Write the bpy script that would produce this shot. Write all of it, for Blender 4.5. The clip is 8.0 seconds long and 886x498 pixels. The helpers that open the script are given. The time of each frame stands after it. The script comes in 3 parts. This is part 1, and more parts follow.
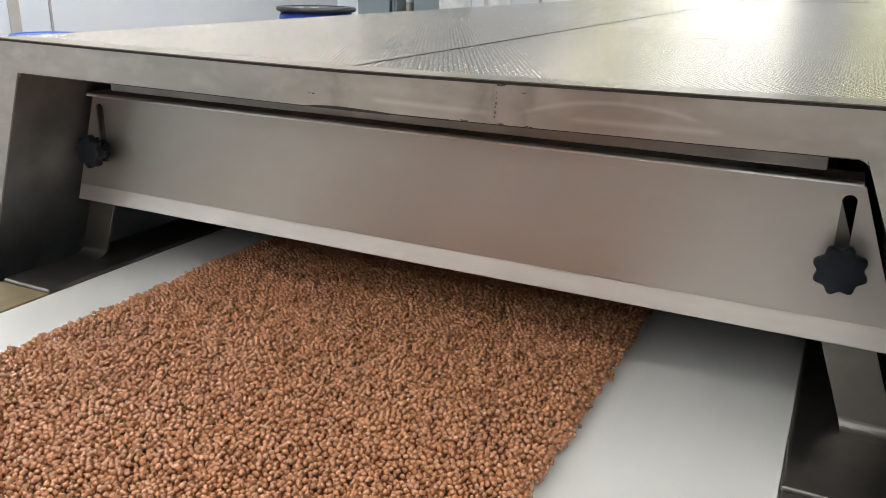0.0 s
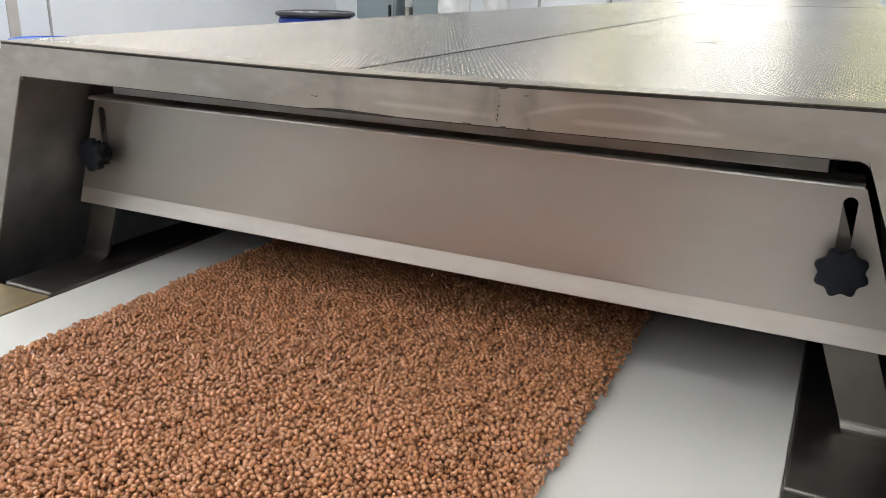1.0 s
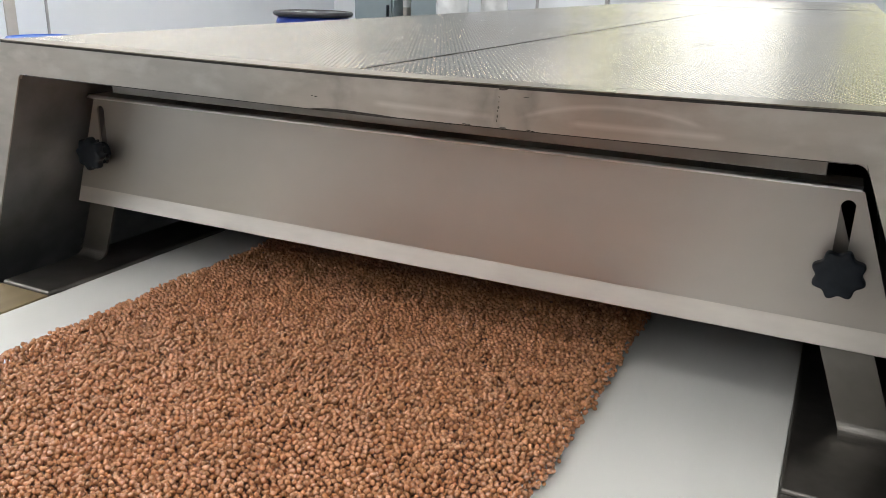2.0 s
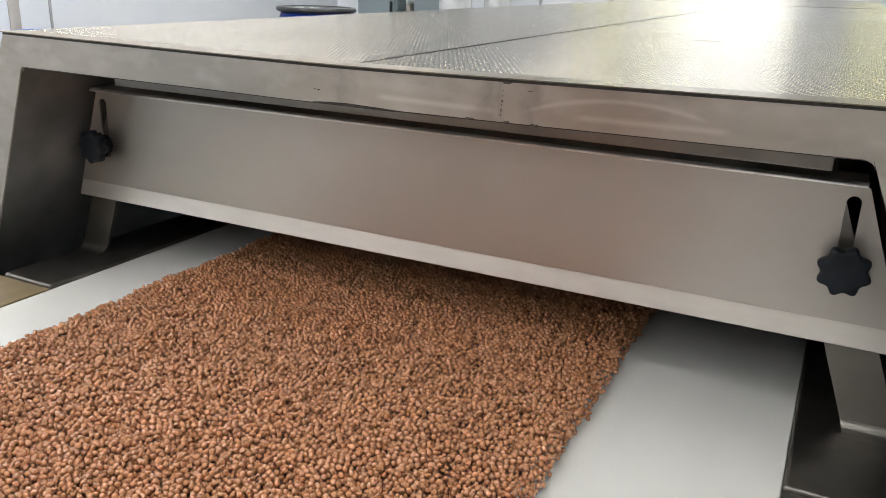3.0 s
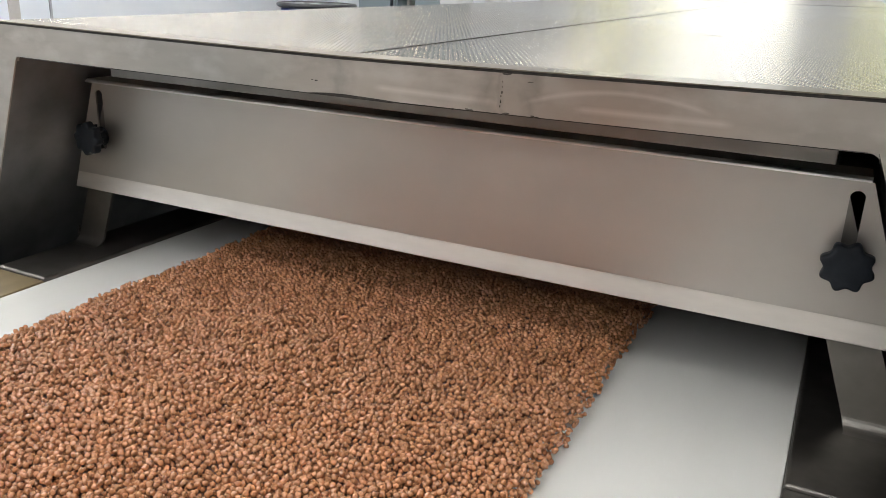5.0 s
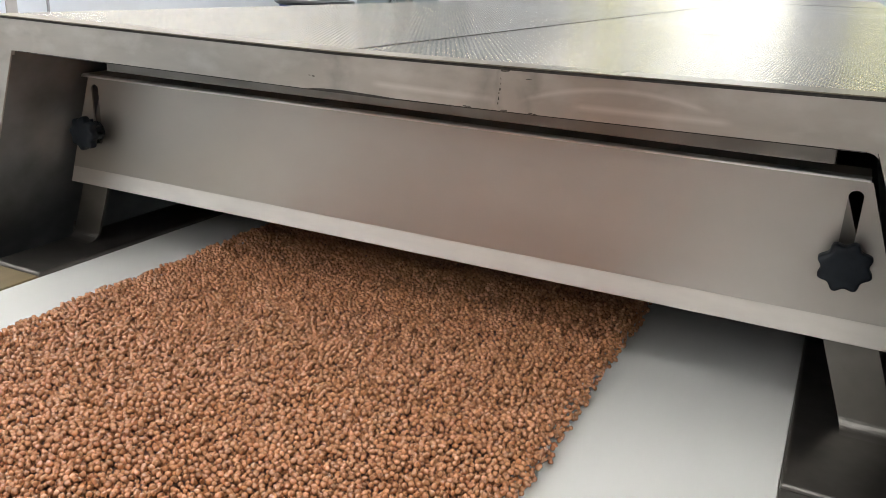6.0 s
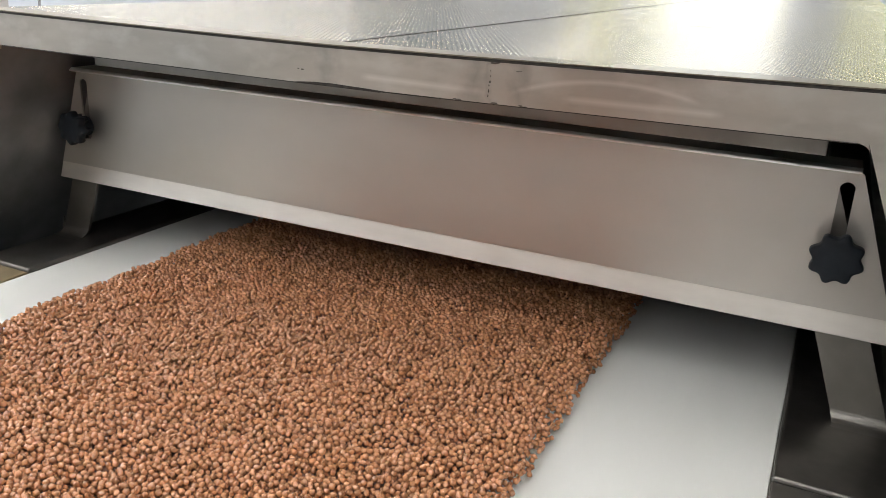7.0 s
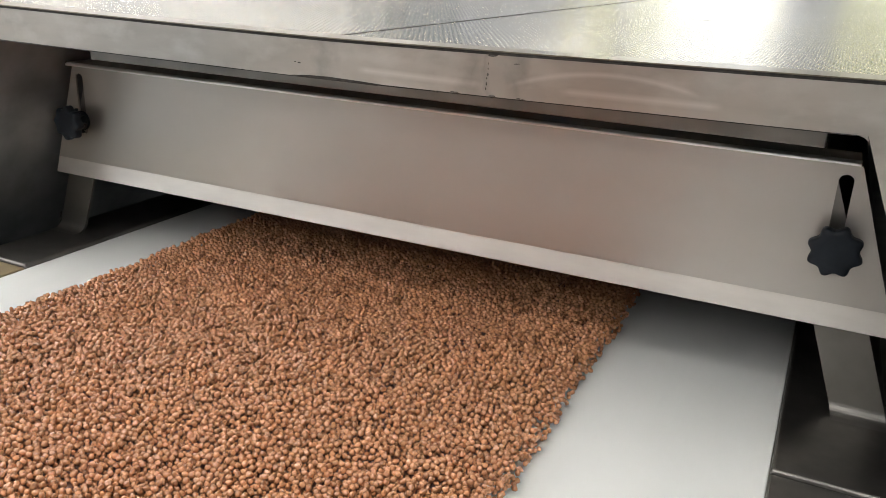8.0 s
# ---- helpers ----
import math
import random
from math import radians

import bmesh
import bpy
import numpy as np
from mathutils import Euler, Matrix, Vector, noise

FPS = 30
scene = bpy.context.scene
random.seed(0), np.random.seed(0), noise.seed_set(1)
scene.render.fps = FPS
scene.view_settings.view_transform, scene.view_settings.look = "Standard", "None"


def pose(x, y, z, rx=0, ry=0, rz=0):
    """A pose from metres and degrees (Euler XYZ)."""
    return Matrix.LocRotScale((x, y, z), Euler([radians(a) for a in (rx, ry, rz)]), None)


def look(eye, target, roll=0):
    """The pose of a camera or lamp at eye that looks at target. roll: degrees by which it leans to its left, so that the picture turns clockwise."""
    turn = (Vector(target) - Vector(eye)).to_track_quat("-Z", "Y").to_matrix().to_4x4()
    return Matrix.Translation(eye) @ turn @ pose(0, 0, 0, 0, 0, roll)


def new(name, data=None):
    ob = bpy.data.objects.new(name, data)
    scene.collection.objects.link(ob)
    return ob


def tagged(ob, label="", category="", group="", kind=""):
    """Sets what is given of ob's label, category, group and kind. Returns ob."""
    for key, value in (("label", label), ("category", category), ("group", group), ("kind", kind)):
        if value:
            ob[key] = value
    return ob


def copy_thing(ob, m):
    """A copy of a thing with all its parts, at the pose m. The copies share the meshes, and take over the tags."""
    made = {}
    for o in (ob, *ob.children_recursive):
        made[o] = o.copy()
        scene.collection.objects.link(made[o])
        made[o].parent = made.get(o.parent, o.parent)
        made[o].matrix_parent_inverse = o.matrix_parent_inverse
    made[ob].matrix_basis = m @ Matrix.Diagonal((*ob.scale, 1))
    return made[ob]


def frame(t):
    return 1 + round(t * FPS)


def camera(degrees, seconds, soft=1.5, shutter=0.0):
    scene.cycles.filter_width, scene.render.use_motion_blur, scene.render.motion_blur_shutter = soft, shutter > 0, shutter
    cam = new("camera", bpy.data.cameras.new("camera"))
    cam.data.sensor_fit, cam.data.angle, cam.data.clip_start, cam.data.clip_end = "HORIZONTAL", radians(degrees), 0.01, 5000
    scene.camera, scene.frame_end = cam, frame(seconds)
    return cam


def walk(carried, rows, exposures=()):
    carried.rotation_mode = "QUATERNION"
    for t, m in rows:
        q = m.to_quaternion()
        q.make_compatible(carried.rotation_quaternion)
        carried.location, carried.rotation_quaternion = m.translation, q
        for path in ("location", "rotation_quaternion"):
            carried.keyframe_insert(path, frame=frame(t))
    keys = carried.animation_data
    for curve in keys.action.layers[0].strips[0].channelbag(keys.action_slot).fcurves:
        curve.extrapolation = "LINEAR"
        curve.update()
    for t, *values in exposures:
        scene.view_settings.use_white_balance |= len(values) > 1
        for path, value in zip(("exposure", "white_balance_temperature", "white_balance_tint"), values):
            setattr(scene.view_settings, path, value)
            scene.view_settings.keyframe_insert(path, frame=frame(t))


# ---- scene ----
# ---- camera ----
cam = camera(57.49, 8.0, soft=0.9)
walk(cam, [
    (0, look((0.3739, -0.5579, 1.2426), (-0.0441, 0.2914, 0.9200), 1.28)),
    (0.5, look((0.3727, -0.5605, 1.2411), (-0.0457, 0.2900, 0.9222), 1.21)),
    (1, look((0.3720, -0.5615, 1.2414), (-0.0450, 0.2903, 0.9242), 1.33)),
    (1.5, look((0.3715, -0.5635, 1.2424), (-0.0431, 0.2899, 0.9265), 1.53)),
    (3, look((0.3694, -0.5614, 1.2390), (-0.0457, 0.2902, 0.9189), 1.92)),
    (3.5, look((0.3689, -0.5585, 1.2371), (-0.0479, 0.2910, 0.9135), 2.06)),
    (4, look((0.3685, -0.5551, 1.2354), (-0.0485, 0.2933, 0.9093), 2.07)),
    (4.5, look((0.3683, -0.5554, 1.2341), (-0.0473, 0.2952, 0.9119), 2.10)),
    (6, look((0.3667, -0.5528, 1.2318), (-0.0434, 0.2994, 0.9069), 2.71)),
    (6.5, look((0.3671, -0.5511, 1.2310), (-0.0396, 0.3019, 0.9038), 2.68)),
    (7, look((0.3684, -0.5486, 1.2302), (-0.0349, 0.3046, 0.8994), 2.57)),
    (7.5, look((0.3676, -0.5482, 1.2281), (-0.0320, 0.3058, 0.8950), 2.55)),
    (8, look((0.3678, -0.5473, 1.2283), (-0.0322, 0.3054, 0.8923), 2.47)),
], [(0, -0.06), (1.5, -0.06), (3.5, -0.01), (4.5, 0.0), (6.5, 0.06), (8, 0.13)])

# ---- world and light ----
world = bpy.data.worlds.new("world")
scene.world = world
world.use_nodes = True
wn = world.node_tree.nodes
sky = wn.new("ShaderNodeTexSky")
sky.sky_type, sky.sun_disc = "NISHITA", False
sky.sun_elevation, sky.sun_rotation = radians(48), radians(150)
wn["Background"].inputs["Strength"].default_value = 0.12
world.node_tree.links.new(sky.outputs[0], wn["Background"].inputs["Color"])
sun_data = bpy.data.lights.new("sun", "SUN")
sun_data.energy, sun_data.angle, sun_data.color = 2.0, radians(0.6), (1.0, 0.95, 0.88)
sun = new("sun", sun_data)
sun.matrix_basis = look((3, -5, 9), (0, 0, 0))
PANEL_GLOW = 23.5      # ceiling tubes
GLINT_GLOW = 11.0       # round lamps added out of sight for glints on the pearls
WINDOW_GLOW = 5.0     # sky behind the window panes
BELT = 0.90           # height of the belt above the floor
SPEED = 0.0258        # belt, metres a second towards the outlet


# ---- materials ----
def material(name, low, high, rough=0.5, metal=0.0, scale=(20, 20, 20), detail=4.0, rough_swing=0.1, bump=0.0, bump_scale=(200, 200, 200), coat=0.0, spots=None, island=0.0):
    """A surface between two colours, with large stains and fine grain."""
    m = bpy.data.materials.new(name)
    m.use_nodes = True
    nt = m.node_tree
    n, ln = nt.nodes, nt.links
    bsdf = n["Principled BSDF"]
    co = n.new("ShaderNodeTexCoord")

    def field(sc, det, contrast=(0.35, 0.65)):
        mp = n.new("ShaderNodeMapping")
        mp.inputs["Scale"].default_value = sc
        ln.new(co.outputs["Object"], mp.inputs["Vector"])
        t = n.new("ShaderNodeTexNoise")
        t.inputs["Scale"].default_value, t.inputs["Detail"].default_value = 1.0, det
        ln.new(mp.outputs[0], t.inputs["Vector"])
        r = n.new("ShaderNodeMapRange")
        r.inputs["From Min"].default_value, r.inputs["From Max"].default_value = contrast
        ln.new(t.outputs[0], r.inputs["Value"])
        return r.outputs[0]

    def mix(fac, a, b):
        x = n.new("ShaderNodeMix")
        x.data_type = "RGBA"
        if isinstance(fac, float):
            x.inputs[0].default_value = fac
        else:
            ln.new(fac, x.inputs[0])
        for sock, v in ((x.inputs[6], a), (x.inputs[7], b)):
            if isinstance(v, tuple):
                sock.default_value = (*v, 1)
            else:
                ln.new(v, sock)
        return x.outputs[2]

    grain = field(scale, detail)
    big = field((3.1, 2.7, 3.7), 3.0)
    colour = mix(grain, low, high)
    if island:
        g = n.new("ShaderNodeNewGeometry")
        r = n.new("ShaderNodeMapRange")
        r.inputs["To Min"].default_value, r.inputs["To Max"].default_value = 1 - island, 1 + island
        ln.new(g.outputs["Random Per Island"], r.inputs["Value"])
        hs = n.new("ShaderNodeHueSaturation")
        ln.new(r.outputs[0], hs.inputs["Value"])
        ln.new(colour, hs.inputs["Color"])
        colour = hs.outputs[0]
    if spots:
        tint, sc, lo, hi = spots
        colour = mix(field(sc, 5.0, (lo, hi)), colour, tint)
    ln.new(colour, bsdf.inputs["Base Color"])
    ro = n.new("ShaderNodeMath")
    ro.operation = "MULTIPLY_ADD"
    ln.new(big, ro.inputs[0])
    ro.inputs[1].default_value, ro.inputs[2].default_value = rough_swing, rough - rough_swing / 2
    ln.new(ro.outputs[0], bsdf.inputs["Roughness"])
    bsdf.inputs["Metallic"].default_value = metal
    bsdf.inputs["Coat Weight"].default_value = coat
    bsdf.inputs["Coat Roughness"].default_value = 0.08
    if bump:
        b = n.new("ShaderNodeBump")
        b.inputs["Strength"].default_value, b.inputs["Distance"].default_value = 1.0, bump
        ln.new(field(bump_scale, 3.0, (0.2, 0.8)), b.inputs["Height"])
        ln.new(b.outputs[0], bsdf.inputs["Normal"])
    return m


def embossed_steel(name):
    """Stainless sheet with a fine diamond lattice of pressed bumps, rows 4.2 mm apart."""
    m = material(name, (0.48, 0.405, 0.288), (0.56, 0.477, 0.348), 0.15, 1.0, (7, 2, 7), 4.0, 0.05)
    n, ln = m.node_tree.nodes, m.node_tree.links
    co = n.new("ShaderNodeTexCoord")
    total = high = None
    for deg in (26.57, 153.43):
        way, k = Vector((math.cos(radians(deg)), math.sin(radians(deg)), 0)), 2 * math.pi / 0.0042
        d = n.new("ShaderNodeVectorMath")
        d.operation = "DOT_PRODUCT"
        d.inputs[1].default_value = way * k
        ln.new(co.outputs["Object"], d.inputs[0])
        c = n.new("ShaderNodeMath")
        c.operation = "SINE"
        ln.new(d.outputs["Value"], c.inputs[0])
        e = n.new("ShaderNodeMath")
        e.operation = "POWER"
        e.inputs[1].default_value = 3.0
        ln.new(c.outputs[0], e.inputs[0])
        c = e
        f = n.new("ShaderNodeMath")
        f.operation = "COSINE"
        ln.new(d.outputs["Value"], f.inputs[0])
        g = n.new("ShaderNodeMath")
        g.operation = "ADD"
        g.inputs[1].default_value = 0.0
        ln.new(f.outputs[0], g.inputs[0])
        if high is not None:
            ln.new(high, g.inputs[1])
        high = g.outputs[0]
        s = n.new("ShaderNodeVectorMath")
        s.operation = "SCALE"
        s.inputs[0].default_value = way * 0.20
        ln.new(c.outputs[0], s.inputs["Scale"])
        a = n.new("ShaderNodeVectorMath")
        a.operation = "ADD"
        ln.new(s.outputs[0], a.inputs[0])
        if total is None:
            a.inputs[1].default_value = (0, 0, 1)
        else:
            ln.new(total, a.inputs[1])
        total = a.outputs[0]
    # Bump height darkens the base colour: groove shade painted into the lattice.
    r = n.new("ShaderNodeMapRange")
    r.inputs["From Min"].default_value, r.inputs["From Max"].default_value = -0.95, 0.75
    r.inputs["To Min"].default_value, r.inputs["To Max"].default_value = 0.04, 1.36
    ln.new(high, r.inputs["Value"])
    h = n.new("ShaderNodeHueSaturation")
    ln.new(r.outputs[0], h.inputs["Value"])
    base = n["Principled BSDF"].inputs["Base Color"]
    ln.new(base.links[0].from_socket, h.inputs["Color"])
    ln.new(h.outputs[0], base)
    u = n.new("ShaderNodeVectorMath")
    u.operation = "NORMALIZE"
    ln.new(total, u.inputs[0])
    ln.new(u.outputs[0], n["Principled BSDF"].inputs["Normal"])
    return m


def glow(name, colour, strength):
    m = bpy.data.materials.new(name)
    m.use_nodes = True
    b = m.node_tree.nodes["Principled BSDF"]
    b.inputs["Base Color"].default_value = (*colour, 1)
    b.inputs["Emission Color"].default_value = (*colour, 1)
    b.inputs["Emission Strength"].default_value = strength
    return m


STEEL = material("brushed_steel", (0.42, 0.40, 0.37), (0.50, 0.475, 0.44), 0.38, 1.0, (16, 16, 16), 5.0, 0.14, 0.000012, (20, 60, 1400))
BEAM = material("ground_steel", (0.465, 0.435, 0.395), (0.55, 0.515, 0.47), 0.42, 1.0, (11, 20, 40), 5.0, 0.24, 0.00005, (120, 60, 220), spots=((0.62, 0.59, 0.55), (24, 5, 46), 0.48, 0.72))


def grinding_marks(m):
    """Lighter swaths left by a grinder: one arched, one straight, in the beam's x and z."""
    n, ln = m.node_tree.nodes, m.node_tree.links

    def calc(op, p, q=0.0, r=None):
        x = n.new("ShaderNodeMath")
        x.operation = op
        for sock, v in zip(x.inputs, (p, q, r)):
            if isinstance(v, (int, float)):
                sock.default_value = v
            elif v is not None:
                ln.new(v, sock)
        return x.outputs[0]
    co = n.new("ShaderNodeTexCoord")
    sep = n.new("ShaderNodeSeparateXYZ")
    ln.new(co.outputs["Object"], sep.inputs[0])
    x, z = sep.outputs[0], sep.outputs[2]
    dx = calc("SUBTRACT", x, 0.233)
    arch = calc("SUBTRACT", BELT + 0.2598, calc("MULTIPLY", calc("MULTIPLY", dx, dx), 2.4))
    line = calc("SUBTRACT", BELT + 0.2464, calc("MULTIPLY", x, 0.016))
    low = calc("SUBTRACT", BELT + 0.2444, calc("MULTIPLY", x, -0.007))
    total = None
    for curve, middle, half, wide in ((arch, 0.224, 0.068, 0.0026), (line, 0.085, 0.055, 0.0034), (low, 0.250, 0.056, 0.0034)):
        off = calc("DIVIDE", calc("ABSOLUTE", calc("SUBTRACT", z, curve)), wide)
        along = calc("DIVIDE", calc("ABSOLUTE", calc("SUBTRACT", x, middle)), half)
        soft = calc("MULTIPLY", calc("SUBTRACT", 1.0, calc("MINIMUM", off, 1.0)), calc("MINIMUM", calc("MULTIPLY", calc("SUBTRACT", 1.0, calc("MINIMUM", along, 1.0)), 6.0), 1.0))
        total = soft if total is None else calc("MAXIMUM", total, soft)
    mix = n.new("ShaderNodeMix")
    mix.data_type = "RGBA"
    ln.new(calc("MULTIPLY", total, 0.55), mix.inputs[0])
    base = n["Principled BSDF"].inputs["Base Color"]
    ln.new(base.links[0].from_socket, mix.inputs[6])
    mix.inputs[7].default_value = (0.80, 0.77, 0.73, 1)
    # heat stains beside the welds, uneven in tone
    stain = None
    drift = n.new("ShaderNodeTexNoise")
    drift.inputs["Scale"].default_value, drift.inputs["Detail"].default_value = 38.0, 4.0
    ln.new(co.outputs["Object"], drift.inputs["Vector"])
    bent = calc("ADD", x, calc("MULTIPLY", calc("SUBTRACT", drift.outputs[0], 0.5), 0.04))
    for middle, half in ((0.1405, 0.006), (0.1290, 0.012), (0.162, 0.008), (0.0, 0.012)):
        s = calc("SUBTRACT", 1.0, calc("MINIMUM", calc("DIVIDE", calc("ABSOLUTE", calc("SUBTRACT", bent, middle)), half), 1.0))
        stain = s if stain is None else calc("MAXIMUM", stain, s)
    mottle = n.new("ShaderNodeTexNoise")
    mottle.inputs["Scale"].default_value, mottle.inputs["Detail"].default_value = 75.0, 3.0
    ln.new(co.outputs["Object"], mottle.inputs["Vector"])
    amount = calc("MULTIPLY", stain, calc("MULTIPLY", mottle.outputs[0], 0.6))
    burnt = n.new("ShaderNodeMix")
    burnt.data_type = "RGBA"
    ln.new(amount, burnt.inputs[0])
    ln.new(mix.outputs[2], burnt.inputs[6])
    burnt.inputs[7].default_value = (0.20, 0.185, 0.17, 1)
    ln.new(burnt.outputs[2], base)


grinding_marks(BEAM)
PLATE = material("satin_steel", (0.53, 0.503, 0.472), (0.63, 0.60, 0.565), 0.47, 1.0, (3.0, 9, 5), 5.0, 0.14, 0.000006, (14, 40, 2500))
# Hood-side steel: the dark inner reflections are put into the base colour.
DULL = material("dull_shade_steel", (0.21, 0.213, 0.215), (0.32, 0.324, 0.325), 0.50, 1.0, (14, 14, 14), 5.0, 0.14, 0.0001, (90, 90, 90))
# Inner frame steel: a darkened copy, with the hood's shade in its colour.
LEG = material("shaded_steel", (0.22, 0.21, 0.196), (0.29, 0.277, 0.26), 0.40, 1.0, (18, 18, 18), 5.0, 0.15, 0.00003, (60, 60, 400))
# Rail steel, darker again: the dark hood's reflection is put into the colour.
RAIL = material("rail_shade_steel", (0.17, 0.163, 0.152), (0.26, 0.248, 0.23), 0.42, 1.0, (18, 18, 18), 5.0, 0.15, 0.00003, (60, 60, 400))
EMBOSSED = embossed_steel("embossed_steel")
STRIP = material("edge_steel", (0.21, 0.192, 0.142), (0.29, 0.266, 0.20), 0.32, 1.0, (300, 20, 20), 3.0, 0.1)
# Worn lip steel, paler than the plate: its bright reflection is in the colour.
LIP = material("worn_sheen_steel", (0.70, 0.665, 0.625), (0.78, 0.745, 0.70), 0.46, 1.0, (14, 9, 60), 5.0, 0.1, 0.00001, (14, 40, 900))
# The fold's bright line: a highlight painted as near-white steel.
FOLD_HIGHLIGHT = material("edge_highlight", (0.90, 0.885, 0.87), (0.94, 0.93, 0.915), 0.42, 1.0, (20, 20, 20), 3.0, 0.06)
WELD = material("weld_metal", (0.04, 0.037, 0.034), (0.20, 0.19, 0.175), 0.5, 0.9, (500, 500, 500), 3.0, 0.2, 0.0004, (700, 700, 700))
# Near-black for shaded gaps, for seams and for the scratch.
DARK_LINE = material("dark_line", (0.02, 0.018, 0.016), (0.05, 0.045, 0.04), 0.7, 0.0, (200, 200, 200), 3.0)
KNOB = material("black_plastic", (0.008, 0.011, 0.016), (0.013, 0.018, 0.025), 0.48, 0.0, (80, 80, 80), 4.0, 0.12, 0.00005, (900, 900, 900))
KNOB.node_tree.nodes["Principled BSDF"].inputs["Specular IOR Level"].default_value = 0.25
BELTING = material("white_belting", (0.67, 0.68, 0.665), (0.74, 0.748, 0.73), 0.42, 0.0, (6, 2, 6), 4.0, 0.12, 0.00002, (700, 700, 700))
CHOCOLATE = material("milk_chocolate", (0.435, 0.187, 0.082), (0.54, 0.250, 0.118), 0.22, 0.0, (170, 170, 170), 3.0, 0.1, 0.00008, (480, 480, 480), coat=0.65, island=0.12)
CHOCOLATE.node_tree.nodes["Principled BSDF"].inputs["Coat IOR"].default_value = 1.8
CHOCOLATE.node_tree.nodes["Principled BSDF"].inputs["Coat Roughness"].default_value = 0.18
BED = material("packed_chocolate_shade", (0.10, 0.04, 0.02), (0.16, 0.065, 0.035), 0.6, 0.0, (200, 200, 200), 3.0)
WALL = material("white_wall", (0.83, 0.87, 0.92), (0.86, 0.895, 0.94), 0.5, 0.0, (2, 2, 2), 4.0, 0.1)
# Tan, non-metal base colour of the left front rail.
TAN = material("tan_rail_tone", (0.20, 0.155, 0.088), (0.26, 0.205, 0.12), 0.4, 0.0, (30, 6, 30), 4.0, 0.1)
REAR = material("dimmed_rear_wall", (0.46, 0.46, 0.455), (0.52, 0.52, 0.515), 0.5, 0.0, (2, 2, 2), 4.0, 0.1)
# Flange colour, pale and non-metal to lift the dark band over the plate.
FLANGE = material("flange_shade_lift", (0.50, 0.47, 0.445), (0.60, 0.57, 0.54), 0.5, 0.0, (30, 30, 30), 4.0, 0.1)
CEIL = material("grey_ceiling", (0.30, 0.31, 0.32), (0.36, 0.37, 0.38), 0.7, 0.0, (2, 2, 2), 4.0)
FLOOR = material("grey_resin_floor", (0.14, 0.16, 0.165), (0.20, 0.215, 0.22), 0.35, 0.0, (4, 4, 4), 6.0, 0.15)
TRIM = material("beige_trim", (0.50, 0.47, 0.43), (0.56, 0.53, 0.49), 0.5, 0.0, (9, 9, 9), 3.0)
JOINT = material("wall_joint", (0.36, 0.37, 0.39), (0.44, 0.45, 0.47), 0.6, 0.0, (9, 9, 9), 3.0)
BLUE = material("blue_drum_plastic", (0.015, 0.04, 0.28), (0.02, 0.06, 0.36), 0.4, 0.0, (9, 9, 9), 3.0)
BLUE_LID = material("bright_blue_plastic", (0.02, 0.12, 0.55), (0.03, 0.15, 0.62), 0.4, 0.0, (9, 9, 9), 3.0)
BLACK_LID = material("black_lid", (0.015, 0.015, 0.02), (0.03, 0.03, 0.035), 0.3, 0.0, (9, 9, 9), 3.0)
CABINET = material("grey_cabinet_paint", (0.20, 0.25, 0.27), (0.24, 0.29, 0.31), 0.45, 0.0, (3, 3, 3), 4.0)
PALE = material("pale_plastic_film", (0.60, 0.62, 0.63), (0.75, 0.77, 0.78), 0.25, 0.0, (12, 12, 12), 4.0, 0.1, 0.01, (9, 9, 9))
ALU = material("window_aluminium", (0.62, 0.63, 0.64), (0.70, 0.71, 0.72), 0.4, 0.3, (9, 9, 9), 3.0)
DIFFUSER = glow("diffuser", (1.0, 0.97, 0.93), PANEL_GLOW)
GLINT_LENS = glow("glint_lens", (1.0, 0.97, 0.93), GLINT_GLOW)
OUTSIDE = bpy.data.materials.new("bright_outdoors")


